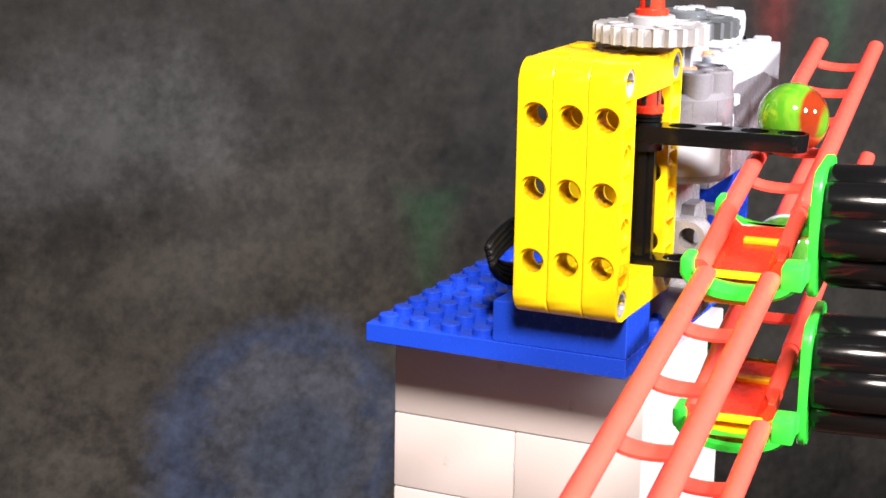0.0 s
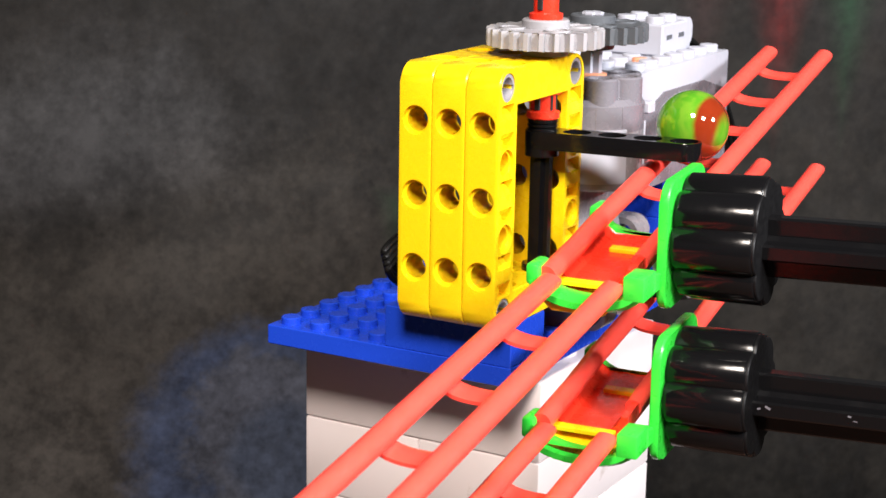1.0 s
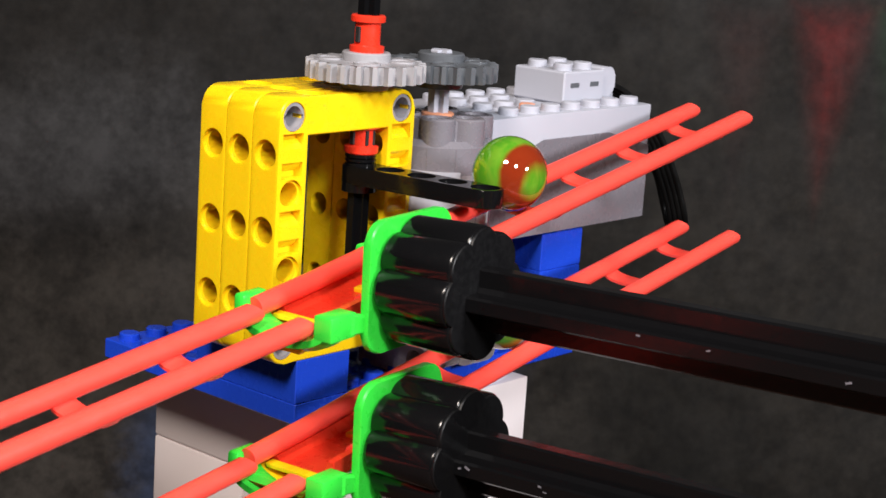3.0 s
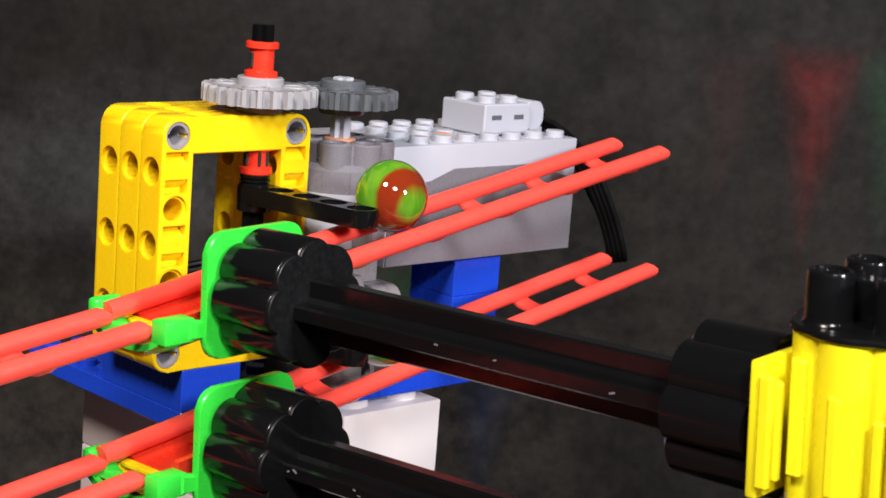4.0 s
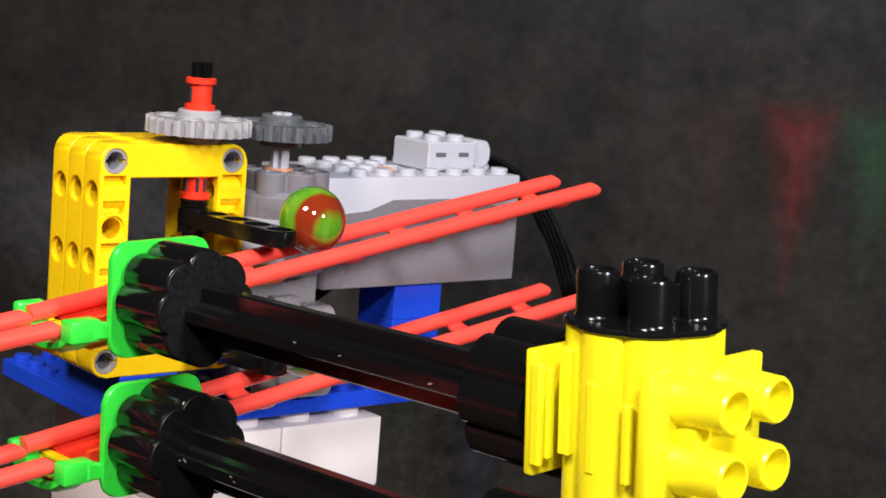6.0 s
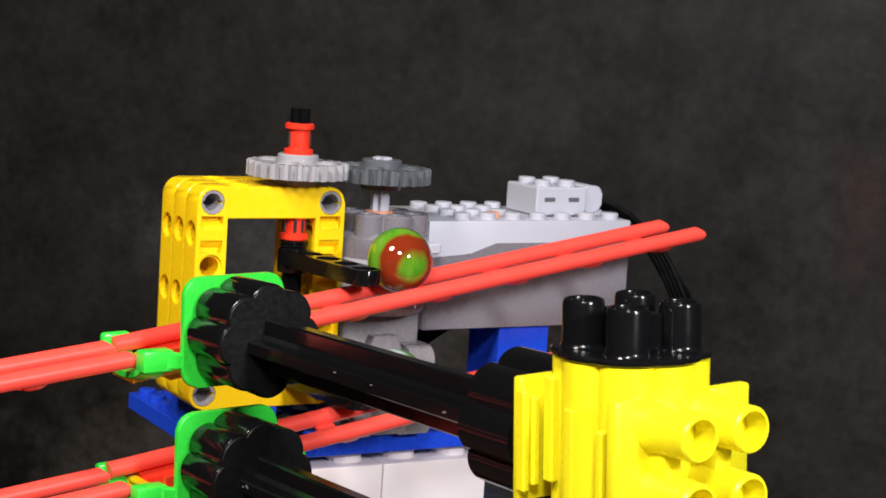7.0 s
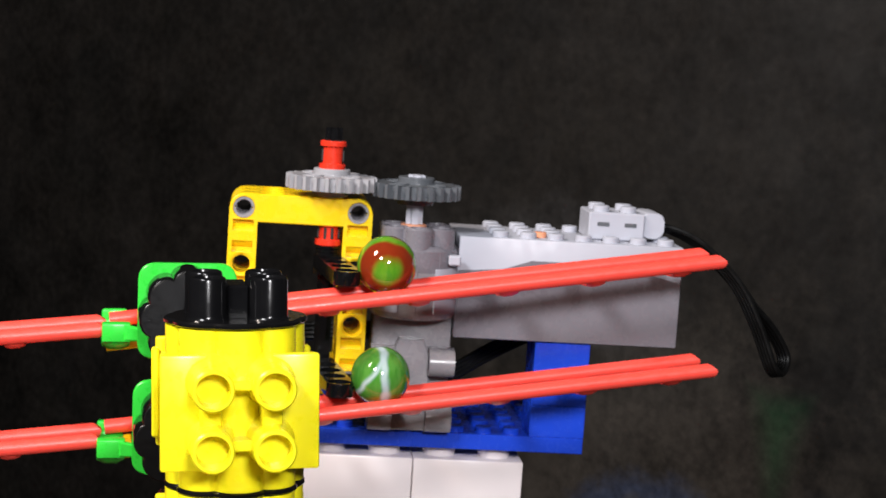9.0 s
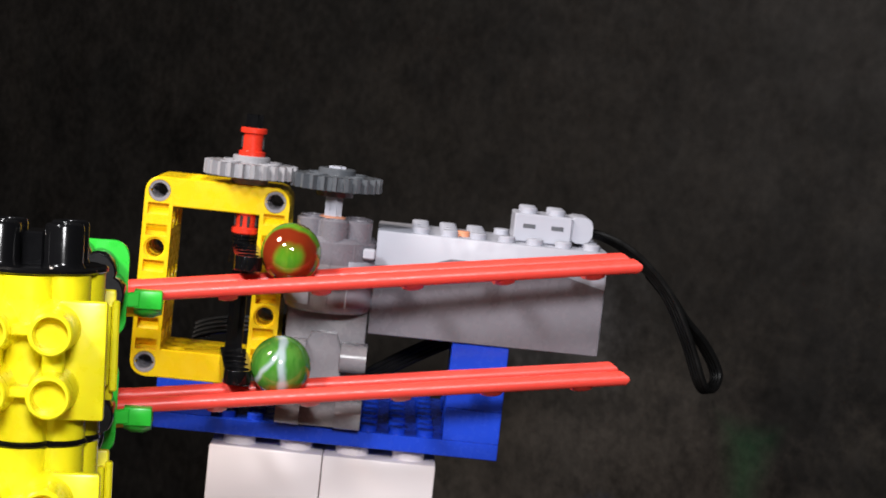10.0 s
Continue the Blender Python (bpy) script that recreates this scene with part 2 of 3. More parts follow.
def sweep(bm, path, r=1.0, seg=10, flat=None, up=(0, 0, 1)):
    """A round bar (or, with flat=(half width, half height), a flat one) along a path."""
    path = [Vector(p) for p in path]
    rings = []
    for i, p in enumerate(path):
        d = (path[min(i + 1, len(path) - 1)] - path[max(i - 1, 0)]).normalized()
        s = d.cross(Vector(up))
        s = s.normalized() if s.length > 1e-4 else Vector((1, 0, 0))
        u = s.cross(d).normalized()
        ring = []
        for k in range(seg):
            a = 2 * math.pi * (k + 0.5) / seg
            c, q = math.cos(a), math.sin(a)
            if flat:
                f = max(abs(c), abs(q))
                c, q = c / f * flat[0], q / f * flat[1]
            else:
                c, q = c * r, q * r
            ring.append(bm.verts.new(p + s * c + u * q))
        rings.append(ring)
    for a, b in zip(rings, rings[1:]):
        for k in range(seg):
            bm.faces.new((a[k], a[(k + 1) % seg], b[(k + 1) % seg], b[k]))
    bm.faces.new(rings[0][::-1])
    bm.faces.new(rings[-1])
    return bm


def prism(bm, outline, lo, hi, axis="z", bevel=0.0, plain=()):
    """Extrudes a 2D outline from lo to hi along an axis."""
    def at(p, h):
        return (p[0], p[1], h) if axis == "z" else ((p[0], h, p[1]) if axis == "y" else (h, p[0], p[1]))
    a = [bm.verts.new(at(p, lo)) for p in outline]
    b = [bm.verts.new(at(p, hi)) for p in outline]
    n = len(outline)
    fs = [bm.faces.new(a[::-1]), bm.faces.new(b)]
    fs += [bm.faces.new((a[k], a[(k + 1) % n], b[(k + 1) % n], b[k])) for k in range(n)]
    if bevel:
        es = [e for e in {e for f in fs[:2] for e in f.edges} if not any(all(abs(v.co.x - x) < 0.01 for v in e.verts) for x in plain)]
        bmesh.ops.bevel(bm, geom=es, offset=bevel, segments=1, affect="EDGES")
    return bm


def round_rect(x0, x1, y0, y1, r, seg=6):
    out = []
    for cx, cy, a0 in ((x1 - r, y1 - r, 0), (x0 + r, y1 - r, 90), (x0 + r, y0 + r, 180), (x1 - r, y0 + r, 270)):
        for k in range(seg + 1):
            a = radians(a0 + 90 * k / seg)
            out.append((cx + r * math.cos(a), cy + r * math.sin(a)))
    return out


def cut(bm, cutter):
    """bm less cutter."""
    obs = []
    for b in (bm, cutter):
        bmesh.ops.recalc_face_normals(b, faces=b.faces)
        me = bpy.data.meshes.new("work")
        b.to_mesh(me)
        obs.append(new("work", me))
    mod = obs[0].modifiers.new("cut", "BOOLEAN")
    mod.operation, mod.object, mod.solver, mod.use_self = "DIFFERENCE", obs[1], "EXACT", True
    deps = bpy.context.evaluated_depsgraph_get()
    deps.update()
    me = bpy.data.meshes.new_from_object(obs[0].evaluated_get(deps))
    out = bmesh.new()
    out.from_mesh(me)
    for o in obs:
        bpy.data.objects.remove(o)
    return out


def thing(name, at, label, category, group="", kind="", turn=None):
    """An Empty at the base of a thing, at plan millimetres."""
    ob = new(name)
    ob.empty_display_size = 0.005
    m = Matrix.Translation(vm((at[0], at[1], at[2] + H0)))
    ob.matrix_world = m @ turn if turn else m
    ob["local"] = 1 if turn else 0
    tagged(ob, label, category, group, kind)
    return ob


def part(name, bm, mat, parent, label="", smooth=35):
    """Links a bmesh, in plan millimetres, as one mesh under a thing or part. A thing with a turn of its own takes local millimetres."""
    root = parent
    while root.parent:
        root = root.parent
    base = Vector((0, 0, 0)) if root.get("local") else root.matrix_world.translation / MM - Vector((0, 0, H0))
    bmesh.ops.recalc_face_normals(bm, faces=bm.faces)
    bmesh.ops.transform(bm, matrix=Matrix.Diagonal((MM, MM, MM, 1)) @ Matrix.Translation(-base), verts=bm.verts)
    for f in bm.faces:
        f.smooth = True
    for e in bm.edges:
        e.smooth = len(e.link_faces) != 2 or e.calc_face_angle(0) < radians(smooth)
    me = bpy.data.meshes.new(name)
    bm.to_mesh(me)
    bm.free()
    me.materials.append(mat)
    ob = new(name, me)
    ob.parent = parent
    if label:
        ob["label"] = label
    return ob


B = bmesh.new

# ---- setting ----
def setting(name, bm, mat, label, category):
    bmesh.ops.recalc_face_normals(bm, faces=bm.faces)
    bmesh.ops.transform(bm, matrix=Matrix.Diagonal((MM, MM, MM, 1)) @ Matrix.Translation((0, 0, H0)), verts=bm.verts)
    me = bpy.data.meshes.new(name)
    bm.to_mesh(me)
    bm.free()
    me.materials.append(mat)
    return tagged(new(name, me), label, category, kind="structure")


table = thing("table", (-270, -375, -181.7), "warm brown wooden table carrying the marble run", "table")
part("tabletop", box(B(), -700, 160, -900, 150, -181.7, -151.7, 2), TABLE, table)
for x in (-680, 100):
    for y in (-880, 90):
        part("leg", box(B(), x, x + 45, y, y + 45, -871.7, -181.7, 1.5), TABLE, table)
for name, (x0, x1, y0, y1, z0, z1), label in (
        ("floor", (-2000, 2000, -2400, 2000, -971.7, -871.7), "plain grey floor"),
        ("ceiling", (-2000, 2000, -2400, 2000, 1630, 1730), "plain grey ceiling"),
        ("wall_west", (-2100, -2000, -2400, 2000, -871.7, 1630), "plain grey wall"),
        ("wall_east", (2000, 2100, -2400, 2000, -871.7, 1630), "plain grey wall"),
        ("wall_north", (-2000, 2000, 2000, 2100, -871.7, 1630), "plain grey wall"),
        ("wall_south", (-2000, 2000, -2500, -2400, -871.7, 1630), "plain grey wall")):
    setting(name, box(B(), x0, x1, y0, y1, z0, z1, 0), ROOM, label, name.split("_")[0])
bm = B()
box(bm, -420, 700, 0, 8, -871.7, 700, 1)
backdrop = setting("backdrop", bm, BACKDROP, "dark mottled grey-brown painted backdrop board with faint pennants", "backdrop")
bmesh_shift = Matrix.Translation((0, 0, -H0 * MM))
backdrop.data.transform(bmesh_shift)
backdrop.data.transform(Matrix.Diagonal((1, -1, 1, 1)))
backdrop.data.flip_normals()
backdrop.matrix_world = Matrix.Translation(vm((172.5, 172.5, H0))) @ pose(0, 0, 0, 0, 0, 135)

# ---- white tower of large bricks ----
def stud(bm, x, y, z, r=2.4, h=1.7, seg=16):
    lathe(bm, [(r, -0.2), (r, h - 0.25), (r - 0.25, h)], (x, y, z), seg=seg)


def big_brick(x, y, z, nx, ny):
    """A large toy brick of nx by ny studs at 16 mm, 19.2 mm high."""
    t = thing("large_brick", (x, y, z), "white large plastic building brick in a stacked tower", "brick", "bricks of the white tower")
    part("body", box(B(), x + 0.1, x + 16 * nx - 0.1, y + 0.1, y + 16 * ny - 0.1, z + 0.1, z + 19.1, 0.5, 2), WHITE, t)
    for i in range(nx):
        for j in range(ny):
            s = B()
            lathe(s, [(4.7, 0), (4.7, 3.9), (4.2, 4.45)], (x + 8 + 16 * i, y + 8 + 16 * j, z + 19.0), seg=24)
            part("stud", s, WHITE, t)
    return t


for k in range(7):
    z = -17.3 - 19.2 * (k + 1)
    for i in (0, 1):
        if k % 2 == 0:
            big_brick(24 + 32 * i, 0.3, z, 2, 4)
        else:
            big_brick(24, 0.3 + 32 * i, z, 4, 2)

# ---- blue base ----
base = thing("blue_baseplate", (8, 0, -12.8), "blue studded building plate on a white brick tower", "plate")
bm = B()
box(bm, 8, 104.7, 0, 64, -14.1, -9.6, 0.2)
part("plate", bm, BLUE, base)
for i in range(12):
    for j in range(8):
        x, y = 12 + 8 * i, 4 + 8 * j
        if (x < 24 and y < 32) or (x > 88 and y < 16):
            continue
        s = B()
        stud(s, x, y, -9.6)
        part("stud", s, BLUE, base)


def small_brick(x, y, z, nx, ny, h, mat, label, group="", studs=True):
    t = thing("brick", (x, y, z), label, "brick", group)
    part("body", box(B(), x + 0.05, x + 8 * nx - 0.05, y + 0.05, y + 8 * ny - 0.05, z + 0.03, z + h - 0.03, 0.2), mat, t)
    if studs:
        for i in range(nx):
            for j in range(ny):
                s = B()
                stud(s, x + 4 + 8 * i, y + 4 + 8 * j, z + h)
                part("stud", s, mat, t)
    return t


small_brick(8, 0, -9.6, 2, 4, 9.6, BLUE, "blue brick carrying the yellow frames", studs=False)
for k in range(3):
    small_brick(88.8, 0, -9.6 + 9.2 * k, 2, 2, 9.2, BLUE, "blue brick in the column under the battery box", "column bricks", studs=False)


# ---- yellow frames ----
def frame_cutter(y):
    """All the holes and pockets of a frame."""
    c = B()
    prism(c, round_rect(8, 32, 8, 48, 0.6, 2), y - 2, y + 10, "y")
    for z in (12, 28, 44):
        rod(c, (-2, y + 4, z), (42, y + 4, z), 2.5, seg=24)
        rod(c, (-1, y + 4, z), (0.9, y + 4, z), 3.15, seg=24)
        rod(c, (39.1, y + 4, z), (41, y + 4, z), 3.15, seg=24)
    for x in (12, 28):
        rod(c, (x, y + 4, -2), (x, y + 4, 58), 2.5, seg=24)
        rod(c, (x, y + 4, 55.1), (x, y + 4, 58), 3.15, seg=24)
    for x in (4, 36):
        for z in (4, 20, 36, 52):
            rod(c, (x, y - 2, z), (x, y + 10, z), 2.5, seg=24)
            rod(c, (x, y - 1, z), (x, y + 0.9, z), 3.1, seg=24)
            rod(c, (x, y + 7.1, z), (x, y + 9, z), 3.1, seg=24)
        for z in (12, 28, 44):
            for s in (-1, 1):
                box(c, x - 2.9, x + 2.9, y - 1, y + 2.6, z + s * 3.0 - 1.6, z + s * 3.0 + 1.6, 0)
    return c


def technic_frame():
    """Two upright side beams and two cross bars with pin holes."""
    y = 0
    t = thing("technic_frame", (20, 4, 0), "yellow open rectangular beam frame with round pin holes", "frame", "three yellow frames side by side")
    outer = round_rect(0, 40, 0, 56, 4.2)
    left = [(8, 56), *[q for q in outer if q[0] < 8], (8, 0)]
    for outline, tube_x in ((left, 4), ([(40 - a, b) for a, b in left][::-1], 36)):
        bm = cut(prism(B(), outline, y + 0.1, y + 7.9, "y", 0.25, (8, 32)), frame_cutter(y))
        for z in (12, 28, 44):
            h = B()
            rod(h, (tube_x - 2.9, y + 4, z), (tube_x + 2.9, y + 4, z), 3.7, seg=24)
            k = B()
            rod(k, (tube_x - 5, y + 4, z), (tube_x + 5, y + 4, z), 2.5, seg=24)
            part("hole_tube", cut(h, k), YELLOW, t)
        part("side_beam", bm, YELLOW, t)
    for z0, z1 in ((0, 8), (48, 56)):
        bm = prism(B(), [(8, z0), (32, z0), (32, z1), (8, z1)], y + 0.1, y + 7.9, "y", 0.25, (8, 32))
        part("cross_bar", cut(bm, frame_cutter(y)), YELLOW, t)
    return t


first_frame = technic_frame()
for y in (8, 16):
    copy_thing(first_frame, Matrix.Translation(vm((20, y + 4, H0))))


def pin(x, z):
    t = thing("connector_pin", (x, 0, z), "grey plastic connector pin set in a frame corner", "pin", "pins in the frame corners")
    bm = B()
    rod(bm, (x, 0.35, z), (x, 23.6, z), 2.95, seg=24)
    c = B()
    rod(c, (x, -1, z), (x, 25, z), 1.95, seg=20)
    bm = cut(bm, c)
    c = B()
    box(c, x - 2.6, x + 2.6, -1, 3.2, z - 0.45, z + 0.45, 0)
    bm = cut(bm, c)
    c = B()
    lathe(c, [(2.35, -0.2), (1.9, 1.2), (1.9, 1.6)], (x, 0.3, z), "y", 24)
    part("barrel", cut(bm, c), MOTORGREY, t)


for x in (4, 36):
    for z in (4, 52):
        pin(x, z)


# ---- gears, axles, bushes, levers ----
def gear(name, x, y, z, mat, label):
    t = thing(name, (x, y, z), label, "gear", "meshing gears")
    n, out = 24, []
    for k in range(n):
        a0 = 2 * math.pi * (k + (0.5 if name == "driven_gear" else 0.0)) / n
        for da, r in ((-0.26, 11.0), (-0.15, 12.9), (0.15, 12.9), (0.26, 11.0)):
            a = a0 + da * 2 * math.pi / n
            out.append((x + r * math.cos(a), y + r * math.sin(a)))
    bm = B()
    prism(bm, out, z + 2.0, z + 5.9, "z", 0.2)
    part("toothed_rim", bm, mat, t)
    bm = B()
    lathe(bm, [(5.0, 0), (5.2, 0.3), (5.2, 7.5), (4.9, 7.8)], (x, y, z), seg=28)
    part("hub", bm, mat, t)
    for k in range(4):
        a = math.pi / 4 + k * math.pi / 2
        bm = B()
        lathe(bm, [(2.9, 0), (2.9, 0.35), (2.4, 0.35), (2.4, 0.1)], (x + 7.6 * math.cos(a), y + 7.6 * math.sin(a), z + 5.9), seg=20)
        part("ring", bm, mat, t)
    return t


def cross_axle(x, y, z0, z1, mat, label):
    t = thing("cross_axle", (x, y, z0), label, "axle")
    w, l = 0.9, 2.35
    out = [(w, w), (w, l), (-w, l), (-w, w), (-l, w), (-l, -w), (-w, -w), (-w, -l), (w, -l), (w, -w), (l, -w), (l, w)]
    part("shaft", prism(B(), [(x + a, y + b) for a, b in out], z0, z1, "z", 0.2), mat, t)
    return t


def bush(x, y, z, h, mat, label, slots=False):
    t = thing("bush", (x, y, z), label, "bush")
    part("spool", lathe(B(), [(3.4, 0), (3.7, 0.3), (3.7, 1.6), (2.75, 1.9), (2.75, h - 1.7), (3.7, h - 1.4), (3.7, h - 0.3), (3.4, h)], (x, y, z), seg=24), mat, t)
    for s in (-1, 1):
        part("notch", box(B(), x + s * 2.9 - 0.3, x + s * 2.9 + 0.3, y - 0.6, y + 0.6, z + h * 0.3, z + h * 0.7, 0.1), DARK, t)
    for s in (-0.95, 0.95) if slots else ():
        part("notch", box(B(), x + s - 0.42, x + s + 0.42, y - 2.72, y - 2.2, z + h * 0.28, z + h * 0.74, 0.1), DARK, t)
    return t


gear("driven_gear", 28, 4, 56.2, GEARGREY, "light grey 24-tooth gear above the yellow frames")
gear("motor_gear", 52, 4, 55.2, DARKGREY, "dark grey 24-tooth gear on the motor axle")
cross_axle(28, 4, -0.5, 75.5, BLACK, "long black cross axle standing through the frames")
cross_axle(52, 4, 44, 63.6, GREY, "short light grey cross axle of the motor")
bush(28, 4, 63.6, 8.2, RED, "red bush on the axle tip above the gear")
bush(28, 4, 42.2, 7.0, RED, "red bush on the axle inside the frame opening", True)
bush(28, 4, 1.5, 4.0, BLACK, "black half bush at the foot of the axle")


col = thing("ribbed_collar", (28, 4, 39.7), "small black ribbed collar on the axle", "collar")
part("ribs", lathe(B(), [(3.4, 39.7), (3.4, 40.1), (3.0, 40.3), (3.4, 40.6), (3.4, 41.0), (3.0, 41.2), (3.4, 41.5), (3.4, 42.2)], (28, 4, 0)), BLACK, col)


def lever(z, label):
    d = Vector((4.2, -31.7, 0)).normalized()
    ang = math.degrees(math.atan2(d.y, d.x))
    t = thing("lever", (28, 4, z), label, "lever", "black levers behind the marbles", turn=pose(0, 0, 0, 0, 0, ang))
    bm = B()
    prism(bm, round_rect(-3.8, 35.8, -3.7, 3.7, 3.5), 0, 3.9, "z", 0.2)
    c = B()
    for k in range(1, 5):
        rod(c, (8 * k, 0, -1), (8 * k, 0, 5), 2.45, seg=20)
        rod(c, (8 * k, 0, 3.2), (8 * k, 0, 5), 3.1, seg=20)
    part("arm", cut(bm, c), BLACK, t)
    part("boss", lathe(B(), [(3.8, -1.8), (3.8, 0.1)], (0, 0, 0)), BLACK, t)


lever(35.8, "upper black perforated lever pushing a marble")
lever(5.6, "lower black perforated lever pushing a marble")

# ---- motor ----
def arc_plate(bm, at, r, thick, a0, a1, z0, z1, n=14):
    """A curved plate on a round body, between two angles in degrees."""
    turn = [radians(a0 + (a1 - a0) * k / n) for k in range(n + 1)]
    out = [(at[0] + (r + thick) * math.cos(a), at[1] + (r + thick) * math.sin(a)) for a in turn]
    out += [(at[0] + (r - 0.3) * math.cos(a), at[1] + (r - 0.3) * math.sin(a)) for a in reversed(turn)]
    return prism(bm, out, z0, z1, "z", 0.12)


mot = thing("motor", (53, 4, -9.6), "grey toy motor standing upright on the blue plate", "motor")
bm = B()
lathe(bm, [(11.2, 23.6), (12.0, 24.2), (12.3, 25.2), (12.3, 37.2)], (53, 4, 0), seg=48)
part("can", bm, MOTORGREY, mot, "light grey round motor body")
bm = B()
lathe(bm, [(12.3, 37.2), (12.3, 43.2), (11.2, 44.6)], (53, 4, 0), seg=48)
part("shoulder", bm, MIDGREY, mot, "darker grey upper motor body")
bm = B()
lathe(bm, [(9.6, 44), (9.6, 48.6), (9.3, 48.9)], (53, 4, 0), seg=32)
motor_cap = part("cap", bm, MIDGREY, mot, "darker grey motor cap")
part("collar", lathe(B(), [(3.7, 48.6), (3.7, 49.5), (3.3, 49.7)], (52, 4, 0)), PEACH, motor_cap, "orange ring round the motor axle")
bm = B()
box(bm, 42, 64.6, 1.5, 15, -9.4, 24.4, 0.8, 2)
part("foot", bm, MOTORGREY, mot)
part("front_panel", prism(B(), [(47.6, -8.8), (58.6, -8.8), (58.6, 12.5), (56.6, 17.5), (49.6, 17.5), (47.6, 12.5)], -2.2, 1.8, "y", 0.4), MOTORGREY, mot)
for a in (-90, -38, -142, 40, 140):
    bm = B()
    x, y = 53 + 8.2 * math.cos(radians(a)), 4 + 8.2 * math.sin(radians(a))
    r = 4.0
    lathe(bm, [(r, 43.0), (r, 49.0), (r - 0.35, 49.4), (r - 1.3, 49.4), (r - 1.4, 48.7)], (x, y, 0), seg=28)
    part("lug", bm, MIDGREY, motor_cap)
part("side_panel", arc_plate(B(), (53, 4), 12.3, 0.35, -66, -12, 25.6, 38.4), GREY, mot, "lighter grey inset panel")
part("side_panel", arc_plate(B(), (53, 4), 12.3, 0.35, 168, 246, 25.6, 38.0), GREY, mot, "lighter grey inset panel")
part("wire_outlet", box(B(), 61.6, 65.0, -7.0, -3.4, 39.6, 42.4, 0.4), GREY, mot)
for a in (-120, -90, -60, -30, 180, 210):
    part("seam", box(B(), 53 + 12.2 * math.cos(radians(a)) - 0.12, 53 + 12.2 * math.cos(radians(a)) + 0.12, 4 + 12.22 * math.sin(radians(a)) - 0.14, 4 + 12.22 * math.sin(radians(a)) + 0.14, 26, 43, 0), MIDGREY, mot)
for x0, x1 in ((41.8, 48.4), (58.2, 65.4)):
    for z in (-4.9, 11.2):
        bm = B()
        rod(bm, (x0, -2.8, z), (x1, -2.8, z), 3.9, seg=32)
        box(bm, x0, x1, -2.8, 2.0, z - 3.9, z + 3.9, 0)
        c = B()
        rod(c, (x0 - 2, -2.8, z), (x1 + 2, -2.8, z), 2.45, seg=20)
        part("pin_socket", cut(bm, c), MOTORGREY, mot)

# ---- battery box ----
bat = thing("battery_box", (97, 16, 18.2), "light grey studded battery box with a darker cover", "battery box")
bm = B()
box(bm, 65, 129.6, 0, 32, 18.2, 47.4, 0.4, 2)
part("case", bm, GREY, bat)
bm = B()
prism(bm, [(65.2, 18.4), (129.4, 18.4), (129.4, 37.0), (112, 41.4), (86, 41.4), (78, 38.6), (65.2, 37.6)], -0.35, 0.2, "y", 0.1)
part("cover", bm, MIDGREY, bat, "darker grey battery cover")
for i in range(8):
    for j in range(4):
        x, y = 69 + 8 * i, 4 + 8 * j
        if x < 72 or (98 < x < 118 and 8 < y < 28):
            continue
        s = B()
        stud(s, x, y, 47.4)
        part("stud", s, GREY, bat)
part("power_button", lathe(B(), [(2.0, 47.3), (2.0, 48.6), (1.7, 48.9)], (89, 8, 0), seg=20), PEACH, bat, "pale orange power button")
plug = thing("cable_plug", (113, 16, 47.4), "light grey cable plug brick on the battery box", "plug")
plug_body = part("body", box(B(), 103, 119.4, 8, 24, 47.6, 55.6, 0.4), GREY, plug)
part("strain_relief", prism(B(), round_rect(118.6, 125.4, 48.6, 56.0, 2.2), 9.0, 23.0, "y", 0.3), GREY, plug)
for i in (0, 1):
    for j in (0, 1):
        s = B()
        stud(s, 107 + 8 * i, 12 + 8 * j, 55.6)
        part("stud", s, GREY, plug_body)
    part("contact", box(B(), 105.5 + 8 * i, 109 + 8 * i, 7.85, 8.4, 51.6, 52.8, 0.1), DARKGREY, plug_body)
part("contact", box(B(), 120.8, 123.2, 9.35, 9.8, 52.4, 53.4, 0.1), DARKGREY, plug)

# ---- marble run: rails
def rail(at, length, first, slope, label, half=7.3):
    """Two round bars joined by hanging bows; local x runs along the rail, 0 at its upper end and negative downhill."""
    t = thing("rail", at, label, "rail", "coral marble rails", turn=pose(0, 0, 0, 0, -slope, 5.45))
    for s in (-1, 1):
        bm = B()
        sweep(bm, [(-length, half * s, 0), (-length + 0.4, half * s, 0), (-length / 2, half * s, 0), (-0.5, half * s, 0), (0, half * s, 0)], 2.0, 14)
        bmesh.ops.bevel(bm, geom=[e for e in bm.edges if abs(abs(e.verts[0].co.x + length / 2) - length / 2) < 0.01 and abs(e.verts[0].co.x - e.verts[1].co.x) < 0.01], offset=0.3, segments=2, affect="EDGES")
        for v in bm.verts:
            if v.co.x > -0.6:
                v.co.x -= 1.1 * max(0.0, v.co.z) + 0.5 * max(0.0, -v.co.z)
        part("bar", bm, CORAL, t)
    x = -first
    while x > -length + 4:
        bm = B()
        sweep(bm, [(x, half * math.cos(a), -0.4 - 2.7 * max(0.0, math.sin(a)) ** 0.6) for a in [math.pi * k / 12 for k in range(13)]], seg=8, flat=(0.8, 2.5), up=(1, 0, 0))
        part("cross_bow", bm, CORAL, t)
        x -= 24.2
    return t


